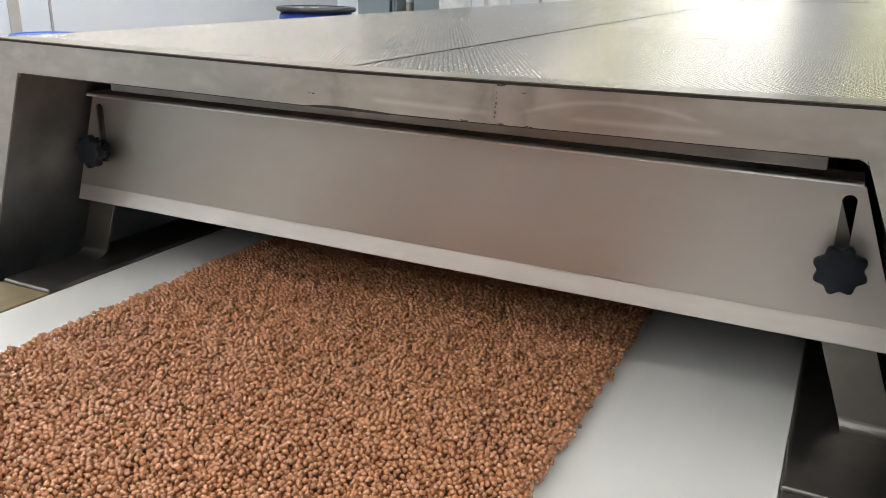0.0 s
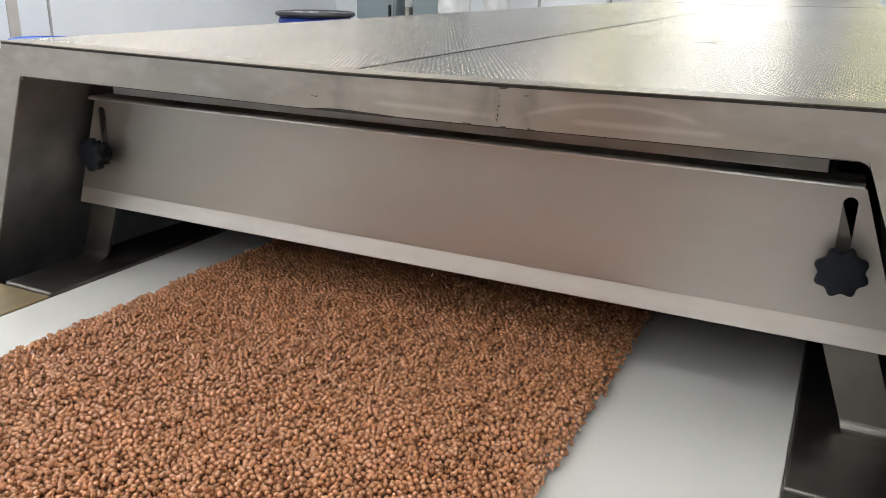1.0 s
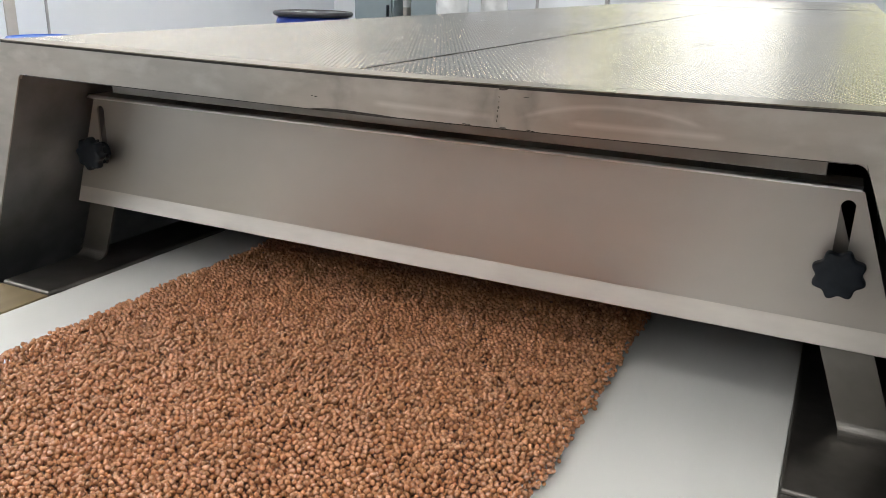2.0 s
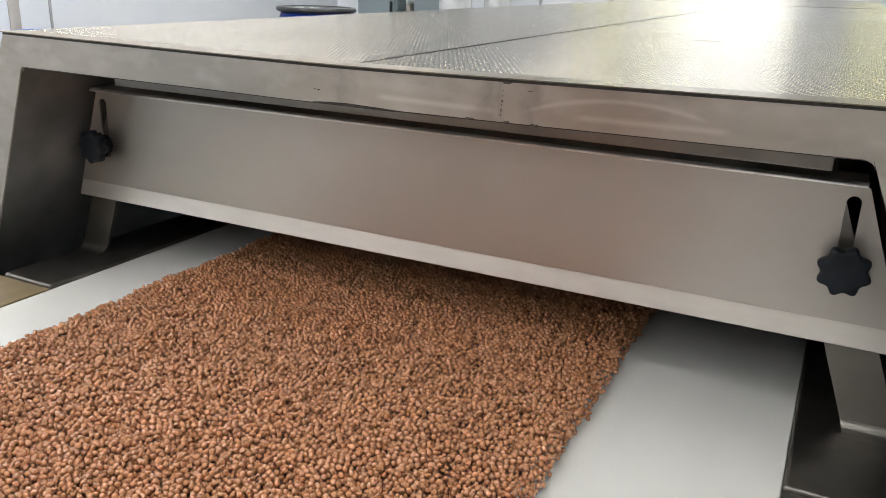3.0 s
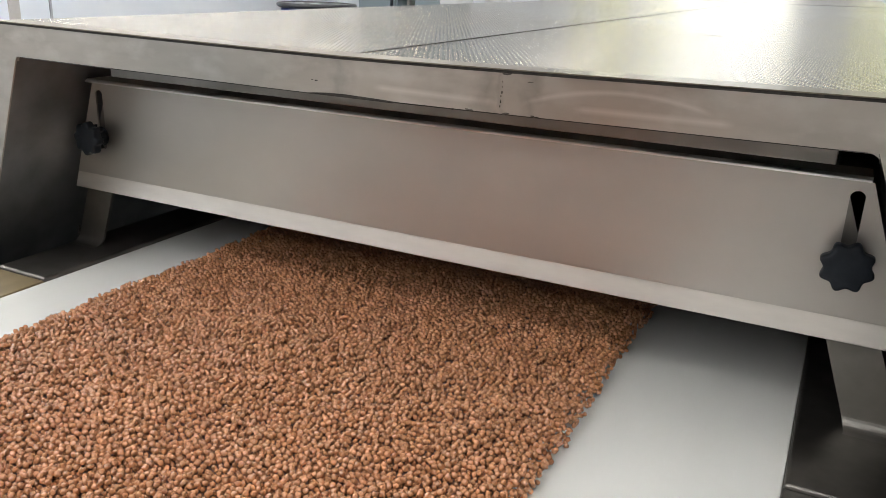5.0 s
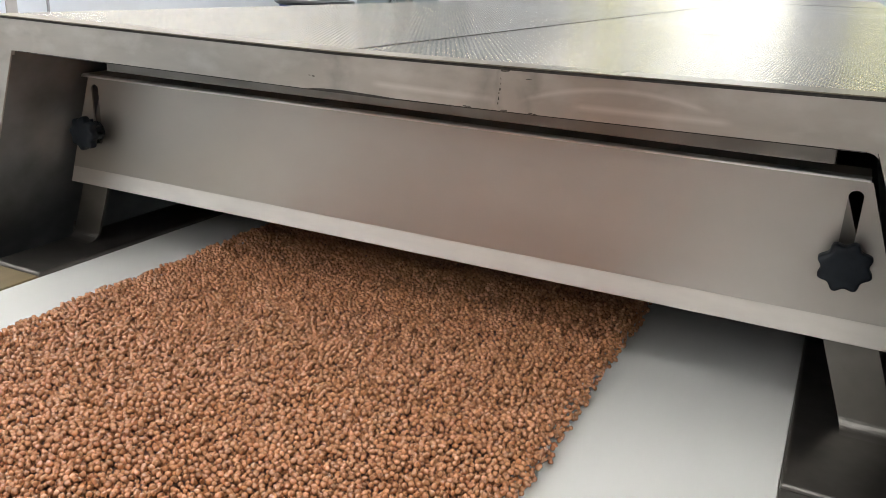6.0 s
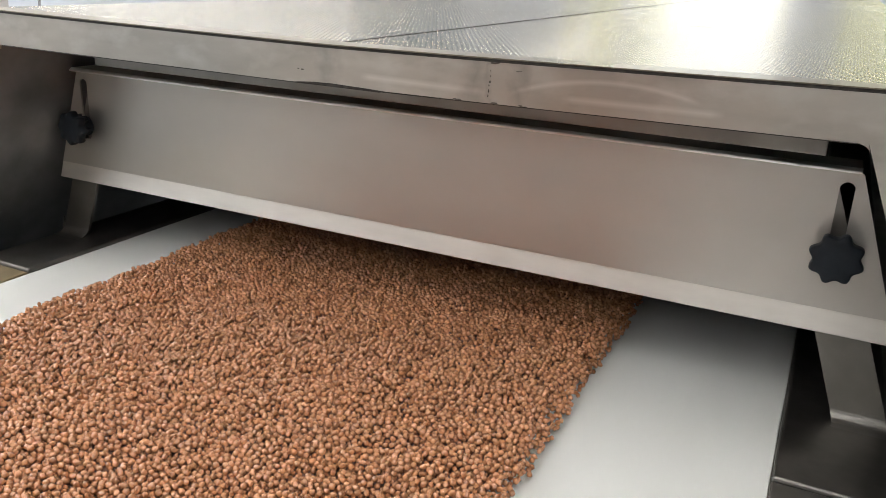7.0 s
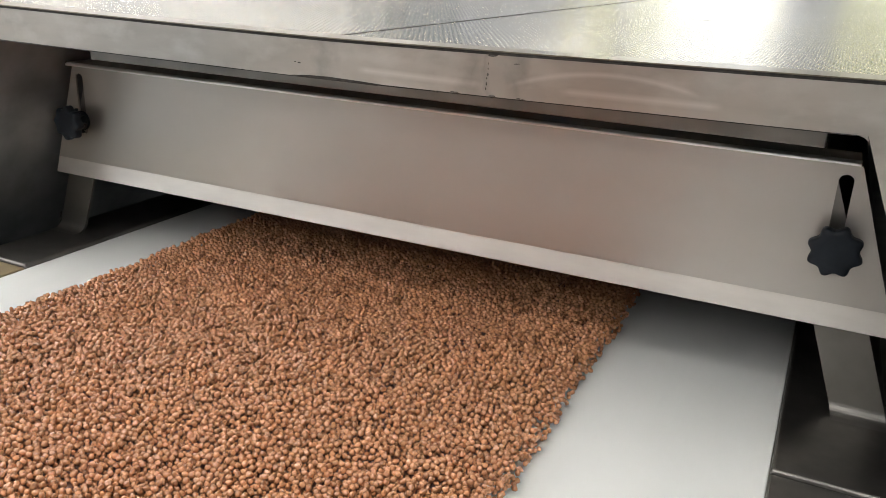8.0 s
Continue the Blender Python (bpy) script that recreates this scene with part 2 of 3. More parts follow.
def outdoors(m):
    """Bright overcast sky over a yellow-green tree line with a gap in it, for behind the window panes."""
    m.use_nodes = True
    n, ln = m.node_tree.nodes, m.node_tree.links
    b = n["Principled BSDF"]
    co = n.new("ShaderNodeTexCoord")
    sep = n.new("ShaderNodeSeparateXYZ")
    ln.new(co.outputs["Object"], sep.inputs[0])
    noi = n.new("ShaderNodeTexNoise")
    noi.inputs["Scale"].default_value, noi.inputs["Detail"].default_value = 0.9, 6.0
    ln.new(co.outputs["Object"], noi.inputs["Vector"])
    ad = n.new("ShaderNodeMath")
    ad.operation = "MULTIPLY_ADD"
    ad.inputs[1].default_value = 2.2
    ln.new(noi.outputs[0], ad.inputs[0])
    side = n.new("ShaderNodeMath")
    side.operation = "ADD"
    side.inputs[1].default_value = 1.25
    ln.new(sep.outputs[0], side.inputs[0])
    away = n.new("ShaderNodeMath")
    away.operation = "ABSOLUTE"
    ln.new(side.outputs[0], away.inputs[0])
    crown = n.new("ShaderNodeMapRange")
    crown.inputs["From Min"].default_value, crown.inputs["From Max"].default_value = 0.45, 1.3
    crown.inputs["To Min"].default_value, crown.inputs["To Max"].default_value = 0.2, -0.7
    ln.new(away.outputs[0], crown.inputs["Value"])
    level = n.new("ShaderNodeMath")
    level.operation = "ADD"
    ln.new(sep.outputs[2], level.inputs[0])
    ln.new(crown.outputs[0], level.inputs[1])
    ln.new(level.outputs[0], ad.inputs[2])
    ramp = n.new("ShaderNodeValToRGB")
    e = ramp.color_ramp.elements
    e[0].position, e[0].color = 0.42, (0.185, 0.192, 0.075, 1)
    e[1].position, e[1].color = 0.59, (0.85, 0.86, 0.85, 1)
    mid = e.new(0.51)
    mid.color = (0.30, 0.308, 0.135, 1)
    mr = n.new("ShaderNodeMapRange")
    mr.inputs["From Min"].default_value, mr.inputs["From Max"].default_value = 0.0, 6.0
    ln.new(ad.outputs[0], mr.inputs["Value"])
    ln.new(mr.outputs[0], ramp.inputs[0])
    ln.new(ramp.outputs[0], b.inputs["Emission Color"])
    b.inputs["Emission Strength"].default_value = WINDOW_GLOW
    b.inputs["Base Color"].default_value = (0, 0, 0, 1)


outdoors(OUTSIDE)
GLASS = bpy.data.materials.new("window_glass")
GLASS.use_nodes = True
gb = GLASS.node_tree.nodes["Principled BSDF"]
gb.inputs["Transmission Weight"].default_value, gb.inputs["Roughness"].default_value, gb.inputs["IOR"].default_value = 1.0, 0.0, 1.45


# ---- mesh helpers ----
def part(name, bm, mat, parent=None, label="", smooth=False, bevel=0.0, segments=2):
    """Links a bmesh as one mesh object under a thing or part."""
    bmesh.ops.recalc_face_normals(bm, faces=bm.faces)
    me = bpy.data.meshes.new(name)
    bm.to_mesh(me)
    bm.free()
    me.materials.append(mat)
    if smooth:
        me.polygons.foreach_set("use_smooth", [True] * len(me.polygons))
    ob = new(name, me)
    ob.parent = parent
    if bevel:
        mod = ob.modifiers.new("bevel", "BEVEL")
        mod.width, mod.segments, mod.limit_method = bevel, segments, "ANGLE"
    if label:
        tagged(ob, label)
    return ob


def thing(name, at, label, category, group="", kind=""):
    ob = new(name)
    ob.matrix_basis = pose(*at)
    return tagged(ob, label, category, group, kind)


def box(x0, x1, y0, y1, z0, z1, bm=None):
    bm = bm or bmesh.new()
    v = [bm.verts.new(p) for p in ((x0, y0, z0), (x1, y0, z0), (x1, y1, z0), (x0, y1, z0), (x0, y0, z1), (x1, y0, z1), (x1, y1, z1), (x0, y1, z1))]
    for f in ((0, 3, 2, 1), (4, 5, 6, 7), (0, 1, 5, 4), (1, 2, 6, 5), (2, 3, 7, 6), (3, 0, 4, 7)):
        bm.faces.new([v[i] for i in f])
    return bm


def prism(outline, a, b, axis="y", bm=None):
    """A closed outline drawn out from a to b. axis y: the outline is (x, z); axis x: (y, z); axis z: (x, y)."""
    bm = bm or bmesh.new()

    def at(p, s):
        return {"y": (p[0], s, p[1]), "x": (s, p[0], p[1]), "z": (p[0], p[1], s)}[axis]
    lo, hi = [bm.verts.new(at(p, a)) for p in outline], [bm.verts.new(at(p, b)) for p in outline]
    bm.faces.new(lo)
    bm.faces.new(hi[::-1])
    k = len(outline)
    for i in range(k):
        bm.faces.new((lo[i], lo[(i + 1) % k], hi[(i + 1) % k], hi[i]))
    return bm


def lathe(profile, centre=(0, 0, 0), axis="z", steps=32, bm=None):
    """A closed solid turned round an axis from (radius, height) pairs."""
    bm = bm or bmesh.new()
    rings = []
    for r, h in profile:
        ring = []
        for i in range(steps):
            a = 2 * math.pi * i / steps
            p = (r * math.cos(a), r * math.sin(a), h) if axis == "z" else (r * math.cos(a), h, r * math.sin(a))
            ring.append(bm.verts.new(Vector(p) + Vector(centre)))
        rings.append(ring)
    for p, q in zip(rings, rings[1:]):
        for i in range(steps):
            bm.faces.new((p[i], p[(i + 1) % steps], q[(i + 1) % steps], q[i]))
    bm.faces.new(rings[0])
    bm.faces.new(rings[-1][::-1])
    return bm


# ---- the room ----
X0, X1, Y0, Y1, H = -5.0, 4.6, -9.0, 7.5, 3.2


def wall_y(name, y0, y1, openings):
    """A wall along x with rectangular openings (x0, x1, z0, z1), in order of x."""
    bm, x = bmesh.new(), X0
    for a, b, lo, hi in openings:
        box(x, a, y0, y1, 0, H, bm)
        box(a, b, y0, y1, 0, lo, bm)
        box(a, b, y0, y1, hi, H, bm)
        x = b
    box(x, X1, y0, y1, 0, H, bm)
    return tagged(part(name, bm, WALL), "white painted plaster wall with window openings", "wall", kind="structure")


def window(name, x0, x1, z0, z1, y, mullions):
    w = thing(name, ((x0 + x1) / 2, y, z0), "aluminium factory window with clear panes, bright outside", "window", kind="structure")
    hw, hh, f = (x1 - x0) / 2, z1 - z0, 0.05
    bm = box(-hw, hw, -0.03, 0.03, 0, f)
    box(-hw, hw, -0.03, 0.03, hh - f, hh, bm)
    box(-hw, -hw + f, -0.03, 0.03, f, hh - f, bm)
    box(hw - f, hw, -0.03, 0.03, f, hh - f, bm)
    part("window_frame", bm, ALU, w, bevel=0.003)
    edges = [-hw + f, *[m - (x0 + x1) / 2 for m in mullions], hw - f]
    for m in edges[1:-1]:
        part("mullion", box(m - 0.06, m + 0.06, -0.028, 0.028, f, hh - f), ALU, w, bevel=0.003)
    for a, b in zip(edges, edges[1:]):
        g = part("pane", box(a + 0.002, b - 0.002, -0.004, 0.004, f, hh - f), GLASS, w)
        g.visible_shadow = False
    part("window_sill", box(-hw - 0.05, hw + 0.05, -0.16, -0.03, -0.03, 0.0), ALU, w, bevel=0.004)
    return w


tagged(part("floor", box(X0, X1, Y0, Y1, -0.1, 0), FLOOR), "grey resin factory floor", "floor", kind="structure")
tagged(part("ceiling", box(X0, X1, Y0, Y1, H, H + 0.1), CEIL), "plain grey factory ceiling", "ceiling", kind="structure")
tagged(part("wall_west", box(X0 - 0.15, X0, Y0 - 0.2, Y1 + 0.2, 0, H), WALL), "white insulated panel wall", "wall", kind="structure")
tagged(part("wall_east", box(X1, X1 + 0.15, Y0 - 0.2, Y1 + 0.2, 0, H), WALL), "white insulated panel wall", "wall", kind="structure")
NORTH = [(-2.28, -0.12, 1.48, 2.65), (0.24, 2.6, 1.48, 2.65)]
wall_y("wall_north", Y1, Y1 + 0.2, NORTH)
# Unseen wall, greyer than the others so the plate reflects less light.
tagged(part("wall_south", box(X0, X1, Y0 - 0.2, Y0, 0, H), REAR), "unseen rear wall, greyed to dim reflections in the steel", "wall", kind="structure")
window("window_1", *NORTH[0], Y1 + 0.1, [-2.06, -1.62])
window("window_2", *NORTH[1], Y1 + 0.1, [1.5])
tagged(part("backdrop", box(-12, 12, 12, 12.05, -2, 7), OUTSIDE), "bright sky over yellow-green trees outdoors", "backdrop", kind="structure")
for y, w, mat in ((3.40, 0.042, TRIM), (3.70, 0.008, JOINT)):
    tagged(part("trim", box(X0 - 0.002, X0 + 0.012, y - w, y + w, 0, H), mat), "vertical joint strip of the panel wall", "trim", kind="structure")


def ceiling_light():
    o = thing("ceiling_light", (0, 0, H), "unseen white batten ceiling light with one long glowing tube, in a row", "ceiling light", "ceiling lights")
    part("housing", prism([(-0.10, 0), (0.10, 0), (0.06, -0.05), (-0.06, -0.05)], -1.195, 1.195, "y"), ALU, o)
    tube = [(0.055 * math.cos(t), -0.0505 - 0.04 * math.sin(t)) for t in [math.pi * i / 8 for i in range(9)]]
    part("diffuser", prism(tube, -1.19, 1.19, "y"), DIFFUSER, o, "glowing white tube cover")
    return o


lamp_one = ceiling_light()
# All rows are out of sight; x -3.0 is added to brighten the west wall.
LAMPS = [(x, y) for x in (-4.2, -3.0, -1.2, 1.2) for y in (-4.8, -2.4, 0.0, 2.4, 4.8)]
lamp_one.matrix_basis = pose(*LAMPS[0], H)
for x, y in LAMPS[1:]:
    copy_thing(lamp_one, pose(x, y, H))


# Unseen round lamps, added so the pearls catch small bright glints.
def glint_fixture():
    o = thing("glint_lamp", (0, 0, H), "round grey lamp with a glowing lens, added unseen for glints", "ceiling lamp", "high-bay lamps")
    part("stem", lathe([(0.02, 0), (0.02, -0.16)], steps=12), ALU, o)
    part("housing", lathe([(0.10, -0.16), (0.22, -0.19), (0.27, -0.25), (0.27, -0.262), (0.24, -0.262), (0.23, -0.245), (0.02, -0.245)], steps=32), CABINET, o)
    part("lens", lathe([(0.235, -0.247), (0.235, -0.255), (0.0005, -0.258)], steps=32), GLINT_LENS, o, "glowing white lens")
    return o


bay = glint_fixture()
GLINT_LAMPS = [(x, y) for x in (-1.9, 0.3) for y in (-3.6, -1.35, 3.4)]
bay.matrix_basis = pose(*GLINT_LAMPS[0], H)
for x, y in GLINT_LAMPS[1:]:
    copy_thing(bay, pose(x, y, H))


# ---- background things ----
def drum(at, lid_mat, label):
    o = thing("plastic_drum", at, label, "drum", "plastic drums")
    part("body", lathe([(0.27, 0), (0.285, 0.02), (0.285, 0.26), (0.295, 0.28), (0.285, 0.30), (0.285, 0.56), (0.295, 0.58), (0.285, 0.60), (0.285, 0.905), (0.27, 0.94)], steps=48), BLUE, o, "blue plastic drum body", smooth=True)
    part("lid", lathe([(0.285, 0.942), (0.300, 0.948), (0.310, 0.960), (0.308, 0.970), (0.298, 0.979), (0.275, 0.981), (0.262, 0.974), (0.0005, 0.976)], steps=48), lid_mat, o, "domed plastic lid with clamp ring")
    for a in (60, 100):
        part("plug", lathe([(0.035, 0.972), (0.035, 0.982), (0.028, 0.985), (0.0005, 0.985)], (0.18 * math.cos(radians(a)), -0.18 * math.sin(radians(a)), 0), steps=16), PALE, o, "pale screw plug")
    return o


drum((-3.43, 4.85, 0), BLACK_LID, "blue plastic drum with a black lid on the floor")

tub = thing("plastic_tub", (-4.44, 3.22, 0), "round bright blue plastic tub with a lid, standing by the wall", "tub")
part("body", lathe([(0.185, 0), (0.195, 0.012), (0.222, 0.768), (0.222, 0.780)], steps=40), BLUE_LID, tub, smooth=True)
part("lid", lathe([(0.222, 0.780), (0.236, 0.783), (0.238, 0.800), (0.230, 0.810), (0.205, 0.810), (0.198, 0.804), (0.0005, 0.806)], steps=40), BLUE_LID, tub, "bright blue rimmed lid")


def cabinet(x0, x1, y, h, label):
    w = x1 - x0
    o = thing("switch_cabinet", ((x0 + x1) / 2, y, 0), label, "cabinet", "switch cabinets")
    part("body", box(-w / 2, w / 2, 0.02, 0.45, 0.08, h), CABINET, o, bevel=0.006)
    part("plinth", box(-w / 2 + 0.01, w / 2 - 0.01, 0.04, 0.44, 0, 0.08), JOINT, o)
    d = part("door", box(-w / 2 + 0.012, w / 2 - 0.012, 0, 0.02, 0.1, h - 0.02), CABINET, o, bevel=0.004)
    part("handle", box(w / 2 - 0.05, w / 2 - 0.03, -0.02, 0, h * 0.5, h * 0.5 + 0.12), KNOB, d, "black door handle", bevel=0.003)
    return o


cabinet(-3.60, -3.21, 5.7, 1.8, "grey painted steel switch cabinet standing on the floor")
cabinet(-3.07, -2.74, 5.75, 1.6, "narrow grey painted steel switch cabinet")


def film_roll(x, y, r, h, label):
    o = thing("film_roll", (x, y, 0), label, "film roll", "wrapped rolls")
    part("wrap", lathe([(r * 0.97, 0), (r, 0.02), (r, h * 0.5), (r * 1.02, h * 0.52), (r, h - 0.02), (r * 0.95, h), (0.04, h)], steps=28), PALE, o, smooth=True)
    part("core", lathe([(0.038, 0.0), (0.038, h + 0.015), (0.03, h + 0.015)], steps=16), TRIM, o, "beige cardboard core")
    return o


film_roll(-2.57, 5.55, 0.13, 1.25, "tall roll wrapped in pale translucent film")
film_roll(-2.31, 5.80, 0.11, 1.35, "tall roll wrapped in pale translucent film")
pump = thing("steel_canister", (-3.22, 5.95, 0), "polished steel canister standing between grey cabinets", "canister")
part("body", lathe([(0.055, 0), (0.06, 0.02), (0.06, 1.15), (0.045, 1.22), (0.02, 1.25), (0.02, 1.3)], steps=24), STEEL, pump, smooth=True)
part("collar", lathe([(0.064, 1.0), (0.066, 1.01), (0.066, 1.05), (0.064, 1.06)], steps=24), PALE, pump, "pale collar")
screen = thing("wall_partition", (-1.75, 6.2, 0), "white free-standing partition panel with a dark edge post", "partition")
part("panel", box(-0.32, 0.25, 0, 0.04, 0.05, 1.25), WALL, screen)
part("post", box(-0.345, -0.32, -0.01, 0.05, 0, 1.3), JOINT, screen, "dark edge post")
part("post", box(0.25, 0.275, -0.01, 0.05, 0, 1.3), JOINT, screen, "dark edge post")

# ---- cooling tunnel ----
B = BELT
SLANT = 0.40          # how far the hood's sides lean out for each metre down
OPEN_X, OPEN_Z = 0.3911, B + 0.2385
TOP_Z, TUNNEL, NEXT = B + 0.2721, 3.00, 5.4
SKEW = -0.018         # the cover sheets lie a little askew on the hood


def inner(z):
    return OPEN_X + SLANT * (OPEN_Z - z)


def dip(x, most):
    """The top rail and cover sag a few millimetres in mid-span, and stand a little higher on one side."""
    return -most * max(0.0, 1 - abs(x / 0.41) ** 1.25) + 0.0019 * x


tunnel = thing("cooling_tunnel", (0, 0, 0), "long stainless steel cooling tunnel over a conveyor, with scuffed slanted hood", "cooling tunnel")


def front_beam():
    bm, rings = bmesh.new(), []
    k = 48
    for i in range(k + 1):
        x = -0.4128 + 0.8256 * i / k
        low = x * 0.4283 / 0.4128
        wave = 0.0004 * max(0.0, 1 - abs(x) / 0.36) * noise.noise(Vector((x * 9, 0, 0)))
        lo, hi = OPEN_Z + dip(x, 0.0028) + wave, TOP_Z - 0.0028 + dip(x, 0.0042)
        rings.append([bm.verts.new(p) for p in ((low, 0, lo), (x, 0, hi), (x, 0.028, hi), (low, 0.028, lo))])
    for p, q in zip(rings, rings[1:]):
        for j in range(4):
            bm.faces.new((p[j], q[j], q[(j + 1) % 4], p[(j + 1) % 4]))
    bm.faces.new(rings[0])
    bm.faces.new(rings[-1][::-1])
    return part("front_beam", bm, BEAM, tunnel, "ground stainless beam with weld marks")


beam = front_beam()
for s in (-1, 1):
    a, b, c = OPEN_Z - 0.0002, B + 0.0048, TOP_Z - 0.0075
    part("front_post", prism([(s * inner(a), OPEN_Z + dip(s * inner(a), 0.0028)), (s * (inner(a) + 0.0365), OPEN_Z + dip(s * (inner(a) + 0.0365), 0.0028)), (s * (inner(b) + 0.0365), b), (s * inner(b), b)], 0, 0.0018), BEAM, tunnel)
    part("side_panel", prism([(s * (inner(a) + 0.001), a - 0.0006), (s * (inner(a) + 0.0355), a - 0.0006), (s * (inner(b) + 0.0355), b - 0.04), (s * (inner(b) + 0.017), b - 0.04)], 0.0020, NEXT), DULL, tunnel, "smudged dull steel hood side, dark reflections in its colour")
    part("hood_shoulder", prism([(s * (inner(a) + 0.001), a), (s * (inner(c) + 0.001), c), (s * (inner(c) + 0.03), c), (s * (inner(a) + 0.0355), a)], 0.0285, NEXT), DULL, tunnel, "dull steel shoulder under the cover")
    # gusset that rounds the upper corner of the opening
    g = [(s * inner(OPEN_Z), OPEN_Z + 0.0005)]
    for i in range(7):
        t = i / 6 * math.pi / 2
        g.append((s * (inner(OPEN_Z) - 0.006 + 0.006 * math.sin(t) + SLANT * 0.004 * math.sin(t)), OPEN_Z - 0.006 + 0.006 * math.cos(t)))
    part("corner_weld", prism(g, 0.0005, 0.004), STEEL, tunnel)


def weld_line():
    """Broken dark strokes of an unground weld, with a lump at either end."""
    bm = bmesh.new()
    rng = random.Random(4)
    low, high = OPEN_Z + dip(0.141, 0.0028), TOP_Z - 0.0028 + dip(0.141, 0.0042)
    for f, long, wide in ((0.18, 0.0011, 0.00045), (0.30, 0.0015, 0.00065), (0.43, 0.0009, 0.00055), (0.52, 0.0012, 0.00085), (0.66, 0.0009, 0.00040), (0.78, 0.0012, 0.00035)):
        mat = Matrix.Translation((0.1396 + 0.0016 * f + rng.uniform(-0.0003, 0.0003), 0.0002, low + (high - low) * f)) @ pose(0, 0, 0, 0, rng.uniform(-8, 12), 0) @ Matrix.Diagonal((wide, 0.0005, long, 1))
        bmesh.ops.create_icosphere(bm, subdivisions=2, radius=1.0, matrix=mat)
    for x, z, wide, tall in ((0.1445, low + 0.0002, 0.0030, 0.0011), (0.1440, high - 0.0004, 0.0042, 0.0012), (0.1625, high - 0.0050, 0.0026, 0.0004)):
        bmesh.ops.create_icosphere(bm, subdivisions=2, radius=1.0, matrix=Matrix.Translation((x, 0.0002, z)) @ pose(0, 0, 0, 0, -6, 0) @ Matrix.Diagonal((wide, 0.0006, tall, 1)))
    for v in bm.verts:
        v.co += Vector((1, 0, 1)) * (0.0003 * noise.noise(v.co * 900))
    return part("weld_bead", bm, WELD, beam, "dark rough vertical weld")


weld_line()


def beam_gap_strip():
    """A thin solid dark strip in place of the seam along the beam's lower edge."""
    bm, rings = bmesh.new(), []
    for i in range(41):
        x = -0.385 + 0.77 * i / 40
        z = OPEN_Z + dip(x, 0.0028) + 0.0002
        rings.append([bm.verts.new(p) for p in ((x, 0.002, z - 0.0013), (x, 0.002, z), (x, 0.02, z), (x, 0.02, z - 0.0013))])
    for p, q in zip(rings, rings[1:]):
        for j in range(4):
            bm.faces.new((p[j], q[j], q[(j + 1) % 4], p[(j + 1) % 4]))
    bm.faces.new(rings[0])
    bm.faces.new(rings[-1][::-1])
    return part("beam_gap_strip", bm, DARK_LINE, beam, "dark strip in place of the seam under the beam")


beam_gap_strip()


def weld_spots():
    bm = bmesh.new()
    rng = random.Random(9)
    for x in (-0.028, -0.024, 0.1010, 0.1130, 0.1160, 0.1435, 0.1455, 0.1655, 0.1690):
        z = OPEN_Z + (0.011 if x < 0 else 0.0002) + dip(x, 0.0028) + rng.uniform(-0.0006, 0.0006)
        mat = Matrix.Translation((x, 0, z)) @ Matrix.Diagonal((2.6, 0.25, 0.8, 1))
        bmesh.ops.create_icosphere(bm, subdivisions=2, radius=rng.uniform(0.0003, 0.0007) if x < 0 else rng.uniform(0.0006, 0.0011), matrix=mat)
    return tagged(part("weld_spatter", bm, WELD, beam), "small dark weld spatter", kind="stuff")


weld_spots()
# Solid dark patch for the shade in the gap below the beam.
part("gap_shade_patch", prism([(-0.033, OPEN_Z - 0.0026), (-0.014, OPEN_Z - 0.0012), (0.004, OPEN_Z - 0.0008), (0.036, OPEN_Z - 0.0016), (0.056, OPEN_Z - 0.0024), (0.048, OPEN_Z - 0.0036), (0.0, OPEN_Z - 0.0035)], -0.0002, 0.012), DARK_LINE, beam, "dark patch for the shaded gap along the beam's lower edge")


def sheet(name, x0, x1, y0, y1, mat, label, lift=0.0, thick=0.0016, k=24):
    """A cover sheet that follows the sag of the beam, with a thickness."""
    bm, rows = bmesh.new(), []
    for i in range(k + 1):
        x = x0 + (x1 - x0) * i / k
        z = TOP_Z + dip(x, 0.0042) + lift
        rows.append([bm.verts.new((x + SKEW * y * min(1.0, (0.45 - x) / 0.45), y, z + d)) for y, d in ((y0, 0), (y1, 0), (y1, -thick), (y0, -thick))])
    for p, q in zip(rows, rows[1:]):
        for j in range(4):
            bm.faces.new((p[j], p[(j + 1) % 4], q[(j + 1) % 4], q[j]))
    bm.faces.new(rows[0])
    bm.faces.new(rows[-1][::-1])
    return part(name, bm, mat, tunnel, label, smooth=False)


# Solid dark strip for the shade under the cover's front edge.
sheet("gap_shade_strip", -0.4125, 0.4125, -0.0004, 0.027, DARK_LINE, "dark strip for the shaded gap under the cover sheet", -0.0009, 0.0020)
sheet("edge_strip", -0.4145, 0.4145, -0.0015, 0.0270, STRIP, "plain front edge of the cover", 0.0002, 0.0008)
for y0, y1 in ((0.0276, TUNNEL - 0.005), (TUNNEL + 0.005, NEXT)):
    sheet("cover_sheet", -0.4150, -0.0009, y0, y1, EMBOSSED, "finely embossed stainless cover sheet")
    sheet("cover_sheet", 0.0009, 0.4500, y0, y1, EMBOSSED, "finely embossed stainless cover sheet")
sheet("seam_bead", -0.0009, 0.0009, 0.0280, TUNNEL - 0.006, DARK_LINE, "dark sealed seam between the cover sheets", 0.0004, 0.0012, 2)
sheet("cross_seam", -0.4100, 0.4300, TUNNEL - 0.006, TUNNEL + 0.006, DARK_LINE, "dark gap between two lengths of cover", 0.0006, 0.0012)
bm = bmesh.new()
